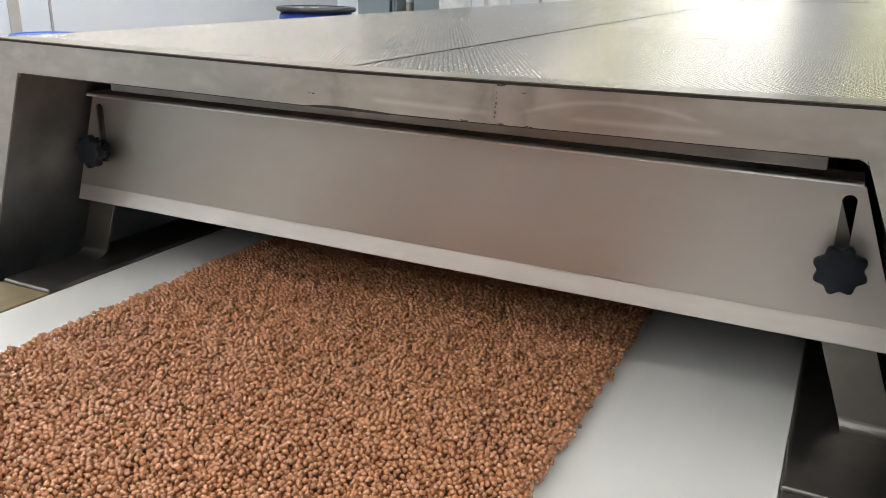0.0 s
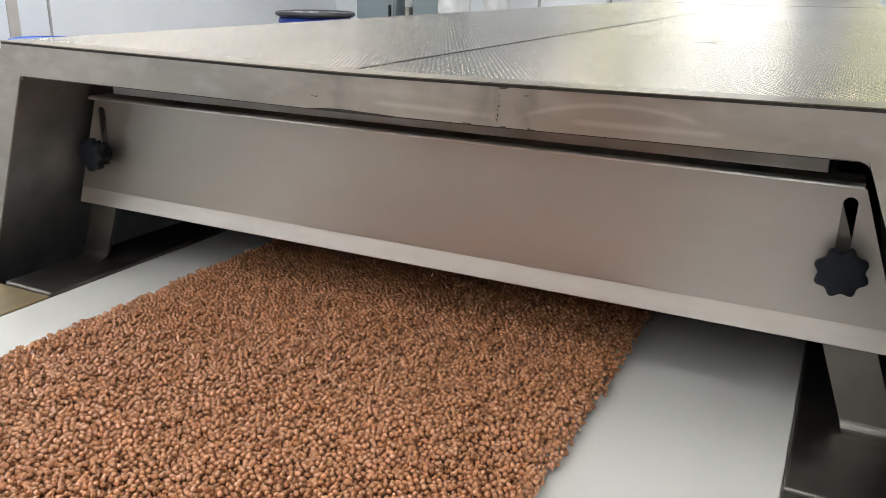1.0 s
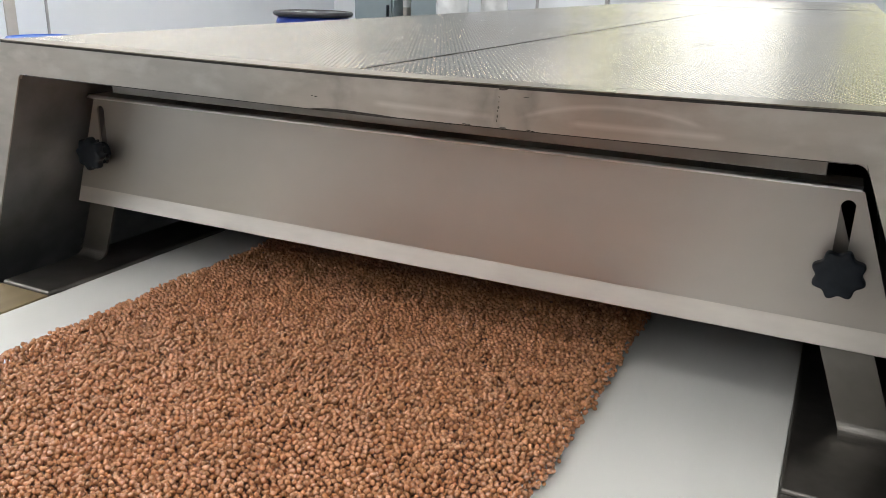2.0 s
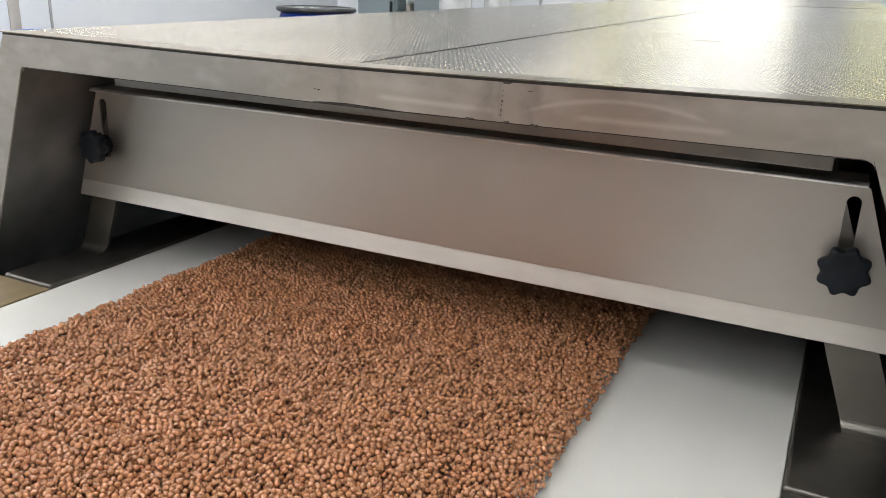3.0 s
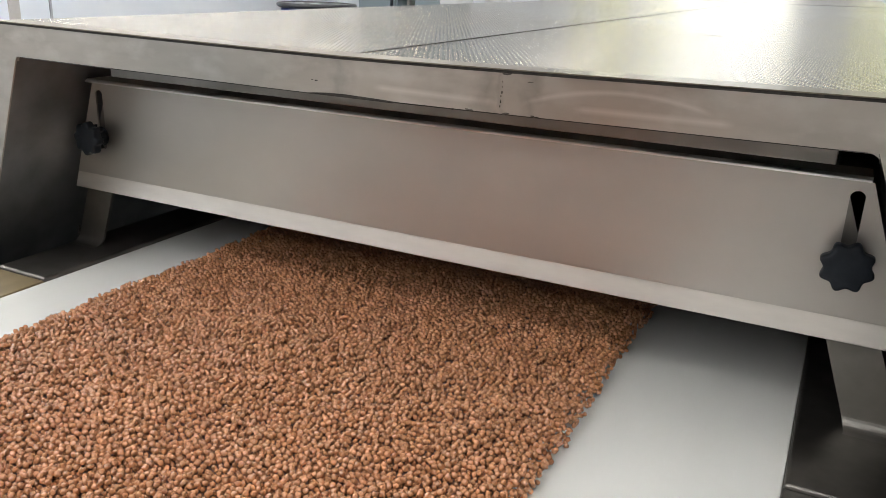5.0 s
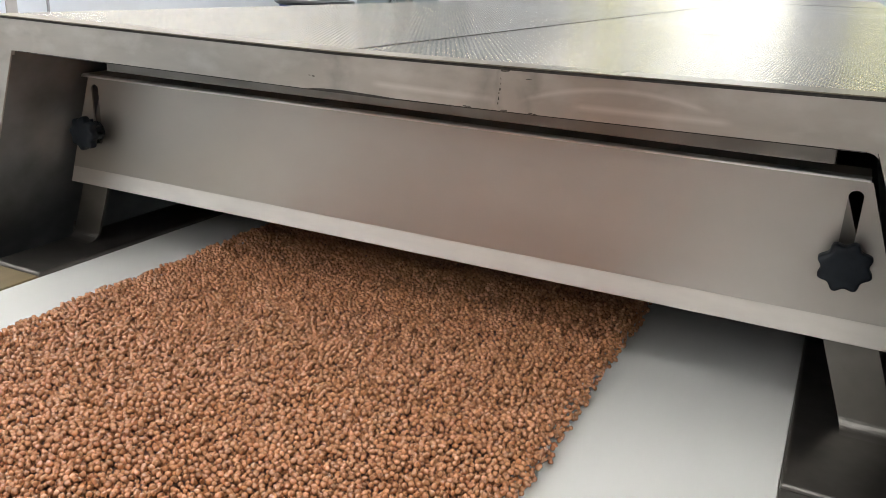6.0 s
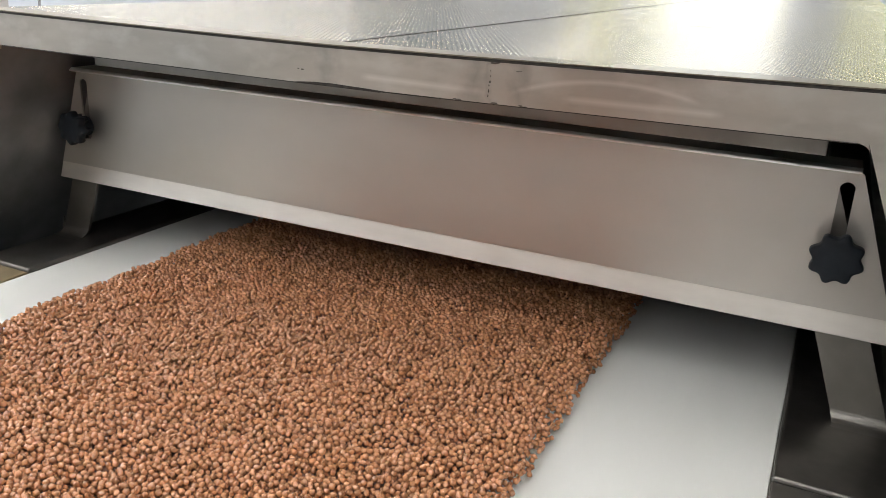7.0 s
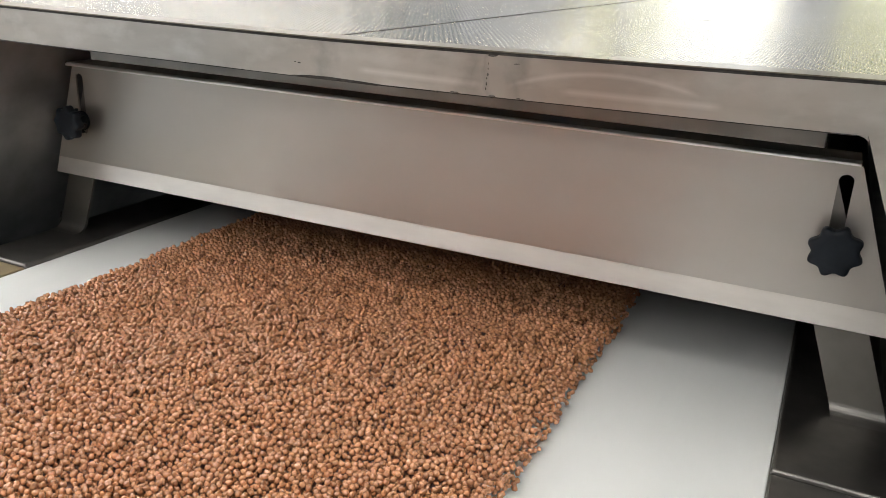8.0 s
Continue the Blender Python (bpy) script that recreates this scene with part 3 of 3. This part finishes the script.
ring = [bm.verts.new((0.1821 + 0.030 * i / 8, 0.5500 + 0.011 * math.sin(math.pi * i / 8) + w, TOP_Z + dip(0.2, 0.0042) + 0.0004)) for w, order in ((0.0, range(9)), (0.0035, range(8, -1, -1))) for i in order]
bm.faces.new(ring)
part("scratch", bm, DARK_LINE, tunnel, "short dark scratch on the cover")
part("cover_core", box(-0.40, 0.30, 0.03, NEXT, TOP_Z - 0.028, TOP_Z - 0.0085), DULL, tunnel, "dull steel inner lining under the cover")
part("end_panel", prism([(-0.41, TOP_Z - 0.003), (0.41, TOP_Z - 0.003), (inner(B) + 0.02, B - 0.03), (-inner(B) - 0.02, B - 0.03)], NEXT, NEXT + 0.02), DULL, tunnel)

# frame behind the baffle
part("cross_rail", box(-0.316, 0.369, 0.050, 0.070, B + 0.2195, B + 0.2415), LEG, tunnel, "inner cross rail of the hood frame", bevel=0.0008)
for s in (-1, 1):
    lo, hi = B + 0.0046, B + 0.2040
    x_lo, x_hi = 0.4107, 0.4107 - 0.357 * (hi - lo)
    bm, rings = bmesh.new(), []
    profile = [(0.0972, hi)] + [(0.0972 - 0.010 * (1 - math.cos(t)), lo + 0.010 * (1 - math.sin(t))) for t in [math.pi / 2 * i / 7 for i in range(8)]] + [(0.0815, lo + 0.0001)]
    for y, z in profile:
        x = x_lo + (x_hi - x_lo) * (z - lo) / (hi - lo)
        wide = 0.040 - 0.003 * (z - lo) / (hi - lo)
        rings.append([bm.verts.new((s * (x + k * wide), y + d, z + e)) for k, d, e in ((0, 0, 0.0003), (1, 0, 0.0003), (1, 0.003, -0.0002), (0, 0.003, -0.0002))])
    for p, q in zip(rings, rings[1:]):
        for j in range(4):
            bm.faces.new((p[j], p[(j + 1) % 4], q[(j + 1) % 4], q[j]))
    bm.faces.new(rings[0])
    bm.faces.new(rings[-1][::-1])
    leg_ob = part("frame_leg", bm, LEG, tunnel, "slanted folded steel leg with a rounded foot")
    rng = random.Random(21)
    bm = bmesh.new()
    for i in range(26):
        t = i / 25
        bmesh.ops.create_icosphere(bm, subdivisions=1, radius=rng.uniform(0.0006, 0.0013), matrix=Matrix.Translation((s * (x_lo + 0.0405 - 0.004 * t), 0.0965 + 0.002 * rng.random(), lo + 0.001 + 0.016 * t + 0.002 * rng.random())))
    part("foot_weld", bm, WELD, leg_ob, "rough dark weld at the foot")

# side rails, slider bed and stand
for s in (-1, 1):
    part("side_rail", box(*sorted((s * 0.3757, s * 0.4515)), -0.0120, NEXT, B - 0.02, B + 0.0046), RAIL, tunnel, "flat side rail beside the belt, toned for dark reflections", bevel=0.003, segments=3)
    # Tray added to stop floor light leaking in beside the rail.
    part("light_block_tray", box(*sorted((s * 0.4517, s * 0.534)), -0.0120, NEXT, B - 0.052, B - 0.046), RAIL, tunnel, "tray added to block light below the hood side")
    part("front_rail", box(*sorted((s * 0.3757, s * 0.550)), -1.75, -0.0124, B - 0.055, B + 0.0014), RAIL if s > 0 else TAN, tunnel, "lower rail ahead of the hood" if s > 0 else "tan lower rail ahead of the hood", bevel=0.0015)
    part("side_skirt", box(*sorted((s * 0.535, s * 0.552)), -1.75, NEXT, B - 0.30, B - 0.0555), STEEL, tunnel, bevel=0.002)
    for y in (-1.6, 0.6, 2.4, 4.2, 5.2):
        p = part("stand_leg", box(*sorted((s * 0.48, s * 0.53)), y - 0.025, y + 0.025, 0.03, B - 0.0555), STEEL, tunnel, bevel=0.003)
        part("foot", lathe([(0.04, 0), (0.04, 0.012), (0.012, 0.02), (0.012, 0.03)], (s * 0.505, y, 0), steps=16), KNOB, p, "black levelling foot")
part("slider_bed", box(-0.3765, 0.3765, -1.75, NEXT, B - 0.012, B - 0.0035), STEEL, tunnel)
for y in (-1.6, 0.6, 2.4, 4.2, 5.2):
    part("cross_brace", box(-0.48, 0.48, y - 0.02, y + 0.02, 0.25, 0.29), STEEL, tunnel, bevel=0.003)

# ---- baffle plate with its two clamping knobs ----
PY = 0.0940
baffle = thing("baffle_plate", (0, PY, B), "satin stainless steel baffle plate clamped by two black star knobs", "baffle plate")


def baffle_sheet():
    """The plate's outline with a rounded upright slot near each end, filled and thickened."""
    bm = bmesh.new()
    z1, z0 = 0.2016, 0.0950
    loops = [[(-0.3965, z1), (0.3965, z1), (0.4340, z0), (-0.4340, z0)]]
    for s in (-1, 1):
        cx, r, hi, lo = s * 0.3875, 0.0052, 0.1893, 0.132
        loops.append([(cx + r * math.cos(t), hi + r * math.sin(t)) for t in [math.pi * i / 10 for i in range(11)]] + [(cx + r * math.cos(t), lo + r * math.sin(t)) for t in [math.pi + math.pi * i / 10 for i in range(11)]])
    edges = []
    for lp in loops:
        v = [bm.verts.new((x, 0, z)) for x, z in lp]
        edges += [bm.edges.new((v[i], v[(i + 1) % len(v)])) for i in range(len(v))]
    bmesh.ops.triangle_fill(bm, use_beauty=True, use_dissolve=False, edges=edges)
    geo = bmesh.ops.extrude_face_region(bm, geom=list(bm.faces))["geom"]
    bmesh.ops.translate(bm, vec=(0, 0.0020, 0), verts=[g for g in geo if isinstance(g, bmesh.types.BMVert)])
    return part("sheet", bm, PLATE, baffle, "satin steel sheet with two upright slots")


baffle_sheet()
bend = [(-0.0006, 0.2016), (-0.0009, 0.2028), (-0.0007, 0.2036), (0.0009, 0.2054), (0.0020, 0.2056), (0.0024, 0.2040), (0.0020, 0.2017), (0.0, 0.2017)]
part("folded_edge", prism(bend, -0.4170, 0.3950, "x"), FOLD_HIGHLIGHT, baffle, "folded top edge, its highlight put into the colour")
part("top_flange", prism([(0.0021, 0.2055), (0.034, 0.2055), (0.034, 0.2041), (0.0025, 0.2041)], -0.4168, 0.3948, "x"), FLANGE, baffle, "narrow grey flange behind the folded edge, paled to lift its shade")


def lip():
    bm = bmesh.new()
    prof = [(0.0, 0.0949), (-0.0002, 0.0936), (-0.0036, 0.0779), (-0.0037, 0.0773), (-0.0033, 0.0768), (-0.0022, 0.0768), (0.0008, 0.0920), (0.0016, 0.0949)]
    ends = []
    for s in (-1, 1):
        ends.append([bm.verts.new((s * (0.434 + 0.10 * (0.095 - z)), y, z)) for y, z in prof])
    k = len(prof)
    for i in range(k):
        bm.faces.new((ends[0][i], ends[0][(i + 1) % k], ends[1][(i + 1) % k], ends[1][i]))
    bm.faces.new(ends[0])
    bm.faces.new(ends[1][::-1])
    return part("bottom_lip", bm, LIP, baffle, "slightly flared bottom lip, sheen put into its pale colour")


lip()


def knob(x, z, turn):
    """A star grip with eight rounded lobes on a ribbed hub, clamped over the slot."""
    k = part("star_knob", lathe([(0.0110, -0.0005), (0.0110, -0.0022), (0.0102, -0.0026), (0.0098, -0.0150)], (x, 0, z), "y", 28), KNOB, baffle, "black plastic star knob")
    bm, n = bmesh.new(), 112
    around = [2 * math.pi * i / n for i in range(n)]

    def ring(y, scale, lobe):
        pts = []
        for a in around:
            r = scale * (0.0160 + 2 * lobe * (0.5 + 0.5 * math.cos(8 * (a + turn))) ** 1.2)
            pts.append(bm.verts.new((x + r * math.cos(a), y, z + r * math.sin(a))))
        return pts
    rings = [ring(-0.0148, 0.80, 0.0008), ring(-0.0146, 0.93, 0.0012), ring(-0.0152, 0.985, 0.0016), ring(-0.0168, 1.0, 0.0017), ring(-0.0218, 1.0, 0.0017), ring(-0.0236, 0.975, 0.0016), ring(-0.0245, 0.93, 0.0013), ring(-0.0251, 0.80, 0.0006), ring(-0.0256, 0.55, 0.0), ring(-0.0258, 0.20, 0.0)]
    for p, q in zip(rings, rings[1:]):
        for i in range(n):
            bm.faces.new((p[i], p[(i + 1) % n], q[(i + 1) % n], q[i]))
    bm.faces.new(rings[0])
    bm.faces.new(rings[-1][::-1])
    part("grip", bm, KNOB, k, "eight-lobed grip", smooth=True)
    for i in range(8):
        a = -turn + math.pi / 4 * i
        rib = box(0.0090, 0.0148, -0.0150, -0.0075, -0.0009, 0.0009)
        bmesh.ops.transform(rib, matrix=pose(x, 0, z) @ pose(0, 0, 0, 0, -math.degrees(a), 0), verts=rib.verts)
        part("rib", rib, KNOB, k)
    part("stud", lathe([(0.004, 0.0010), (0.004, -0.0006)], (x, 0, z), "y", 16), STEEL, k, "steel stud")
    return k


knob(0.3892, 0.1418, 0.262)
knob(-0.3880, 0.1422, 0.10)

# ---- conveyor belt ----
belt = thing("conveyor_belt", (0, 0, B), "smooth white food-grade conveyor belt lying on the slider bed", "conveyor belt")
part("top_run", box(-0.375, 0.375, -1.50, 5.6, -0.0033, 0.0), BELTING, belt, bevel=0.0008)


# ---- chocolate pearls ----
def pearl_places(seed=3):
    """A shaken heap of pearls on a packed core: random starts, pushed apart and let down until they rest on one another."""
    rng = np.random.default_rng(seed)
    d = 0.0045
    n = 41800
    p = np.stack([rng.uniform(-0.275, 0.224, n), rng.uniform(BED_Y0, BED_Y1, n), rng.uniform(0.006, 0.019, n)], 1)
    size = rng.normal(1.0, 0.04, n).clip(0.88, 1.12) * d / 2

    def bounds(y, lean):
        left = -0.2775 - 0.009 * (y - 0.1) + 0.0026 * np.sin(y * 31 + 1) + 0.0018 * np.sin(y * 83) + 0.0016 * np.sin(y * 170 + 2)
        right = 0.2275 - 0.020 * (y - 0.1) + 0.0026 * np.sin(y * 27 + 4) + 0.0018 * np.sin(y * 71 + 1) + 0.0016 * np.sin(y * 190)
        return left + lean, right - lean
    for step in range(76):
        cell = np.floor((p - [-0.4, -0.5, -0.1]) / (d * 1.12)).astype(np.int64)
        key = (cell[:, 0] * 2000 + cell[:, 1]) * 64 + cell[:, 2]
        order = np.argsort(key, kind="stable")
        sk = key[order]
        push = np.zeros_like(p)
        for dx, dy, dz in [(a, b, c) for a in (-1, 0, 1) for b in (-1, 0, 1) for c in (-1, 0, 1) if (a, b, c) >= (0, 0, 0)]:
            want = sk + (dx * 2000 + dy) * 64 + dz
            start = np.searchsorted(sk, want, "left")
            for j in range(3):
                q = start + j
                ok = (q < n) & (sk[np.minimum(q, n - 1)] == want)
                if (dx, dy, dz) == (0, 0, 0):
                    ok &= q > np.arange(n)
                a, b = order[np.nonzero(ok)[0]], order[q[ok]]
                if not len(a):
                    break
                v = p[b] - p[a]
                far = np.sqrt((v * v).sum(1)) + 1e-9
                lap = (size[a] + size[b] - far).clip(0)
                move = v / far[:, None] * (lap * 0.42)[:, None]
                for k in range(3):
                    push[:, k] += np.bincount(b, move[:, k], n) - np.bincount(a, move[:, k], n)
        length = np.sqrt((push ** 2).sum(1)) + 1e-12
        p += push * np.minimum(1, 0.0014 / length)[:, None]
        p[:, 2] -= 0.00018 if step < 44 else 0.00003
        lean = (p[:, 2] - 0.003).clip(0) * 0.55
        left, right = bounds(p[:, 1], lean)
        p[:, 0] = np.clip(p[:, 0], left, right)
        p[:, 1] = np.clip(p[:, 1], BED_Y0, BED_Y1)
        core = CORE_Z * np.clip(np.minimum(p[:, 0] - left, right - p[:, 0]) / 0.012, 0, 1)
        p[:, 2] = np.maximum(p[:, 2], size + core)
    return p, size, d


BED_Y0, BED_Y1, CORE_Z = -0.32, 0.50, 0.0072


def pearls():
    p, size, d = pearl_places()
    # what shows: the upper layers and the flanks
    ix = np.floor((p[:, 0] + 0.4) / (d * 0.8)).astype(int)
    iy = np.floor((p[:, 1] + 0.5) / (d * 0.8)).astype(int)
    top = np.zeros((320, 400))
    np.maximum.at(top, (ix, iy), p[:, 2])
    best = top.copy()
    for a in (-1, 0, 1):
        for b in (-1, 0, 1):
            best = np.maximum(best, np.roll(np.roll(top, a, 0), b, 1))
    depth = best[ix, iy] - p[:, 2]
    edge = (p[:, 0] < -0.264) | (p[:, 0] > 0.208)
    upper = (depth < d * 0.55) | (edge & (depth < d * 1.2))
    lower = (depth < d * 1.9) & ~upper
    # the same heap goes on, coarser, along the belt towards the outlet
    ahead = depth < d * 0.6
    rng = np.random.default_rng(8)
    verts, faces, base = [], [], 0
    for chosen, level, shift in ((upper, 2, 0.0), (lower, 1, 0.0), (ahead, 1, BED_Y0 - BED_Y1), (ahead & (p[:, 1] > 0.16), 1, 2 * (BED_Y0 - BED_Y1))):
        bm = bmesh.new()
        bmesh.ops.create_icosphere(bm, subdivisions=level, radius=1.0)
        shape = np.array([v.co[:] for v in bm.verts])
        tri = np.array([[v.index for v in f.verts] for f in bm.faces])
        bm.free()
        kinds = [shape * (1 + 0.10 * rng.standard_normal((len(shape), 1)) * (level == 2)) for _ in range(12)]
        where = np.nonzero(chosen)[0]
        which = rng.integers(0, 12, len(where))
        ang = rng.uniform(0, 2 * math.pi, (len(where), 2))
        c, s = np.cos(ang), np.sin(ang)
        one, nil = np.ones(len(where)), np.zeros(len(where))
        rz = np.stack([c[:, 0], -s[:, 0], nil, s[:, 0], c[:, 0], nil, nil, nil, one], 1).reshape(-1, 3, 3)
        rx = np.stack([one, nil, nil, nil, c[:, 1], -s[:, 1], nil, s[:, 1], c[:, 1]], 1).reshape(-1, 3, 3)
        stretch = rng.normal(1.0, 0.09, (len(where), 1, 3))
        pts = np.einsum("nij,nkj->nki", rz @ rx, np.array(kinds)[which] * stretch)
        pts = pts * (size[where] * 0.95)[:, None, None] + (p[where] + [0, shift, 0])[:, None, :]
        verts.append(pts.reshape(-1, 3))
        faces.append((tri[None] + (np.arange(len(where)) * len(shape))[:, None, None] + base).reshape(-1, 3))
        base += len(where) * len(shape)
    v, f = np.concatenate(verts), np.concatenate(faces)
    me = bpy.data.meshes.new("chocolate_pearls")
    me.vertices.add(len(v))
    me.vertices.foreach_set("co", v.astype(np.float32).ravel())
    me.loops.add(len(f) * 3)
    me.loops.foreach_set("vertex_index", f.astype(np.int32).ravel())
    me.polygons.add(len(f))
    me.polygons.foreach_set("loop_start", np.arange(0, len(f) * 3, 3, dtype=np.int32))
    me.polygons.foreach_set("use_smooth", np.ones(len(f), bool))
    me.update(calc_edges=True)
    me.materials.append(CHOCOLATE)
    ob = new("chocolate_pearls", me)
    ob.matrix_basis = pose(0, 0, B)
    tagged(ob, "thick layer of glossy milk chocolate pearls on the white belt", "chocolate pearls", kind="stuff")
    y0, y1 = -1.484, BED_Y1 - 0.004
    # Solid slab; the shade between the deeper pearls is put into its colour.
    core = part("packed_layer", prism([(-0.263, 0.0004), (0.207, 0.0004), (0.200, CORE_Z), (-0.256, CORE_Z)], y0, y1), BED, ob, "dark slab in place of the shaded pearls deep in the layer")
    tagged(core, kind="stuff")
    return ob


heap = pearls()


# ---- what moves ----
def motions():
    times = [0, 0.1, 0.3, 0.5, 1, 2, 3, 4, 5, 6, 7, 7.5, 7.7, 7.9, 8.0]
    walk(belt, [(t, pose(0, -SPEED * t, B)) for t in times])
    walk(heap, [(t, pose(0, -SPEED * t, B)) for t in times])


motions()
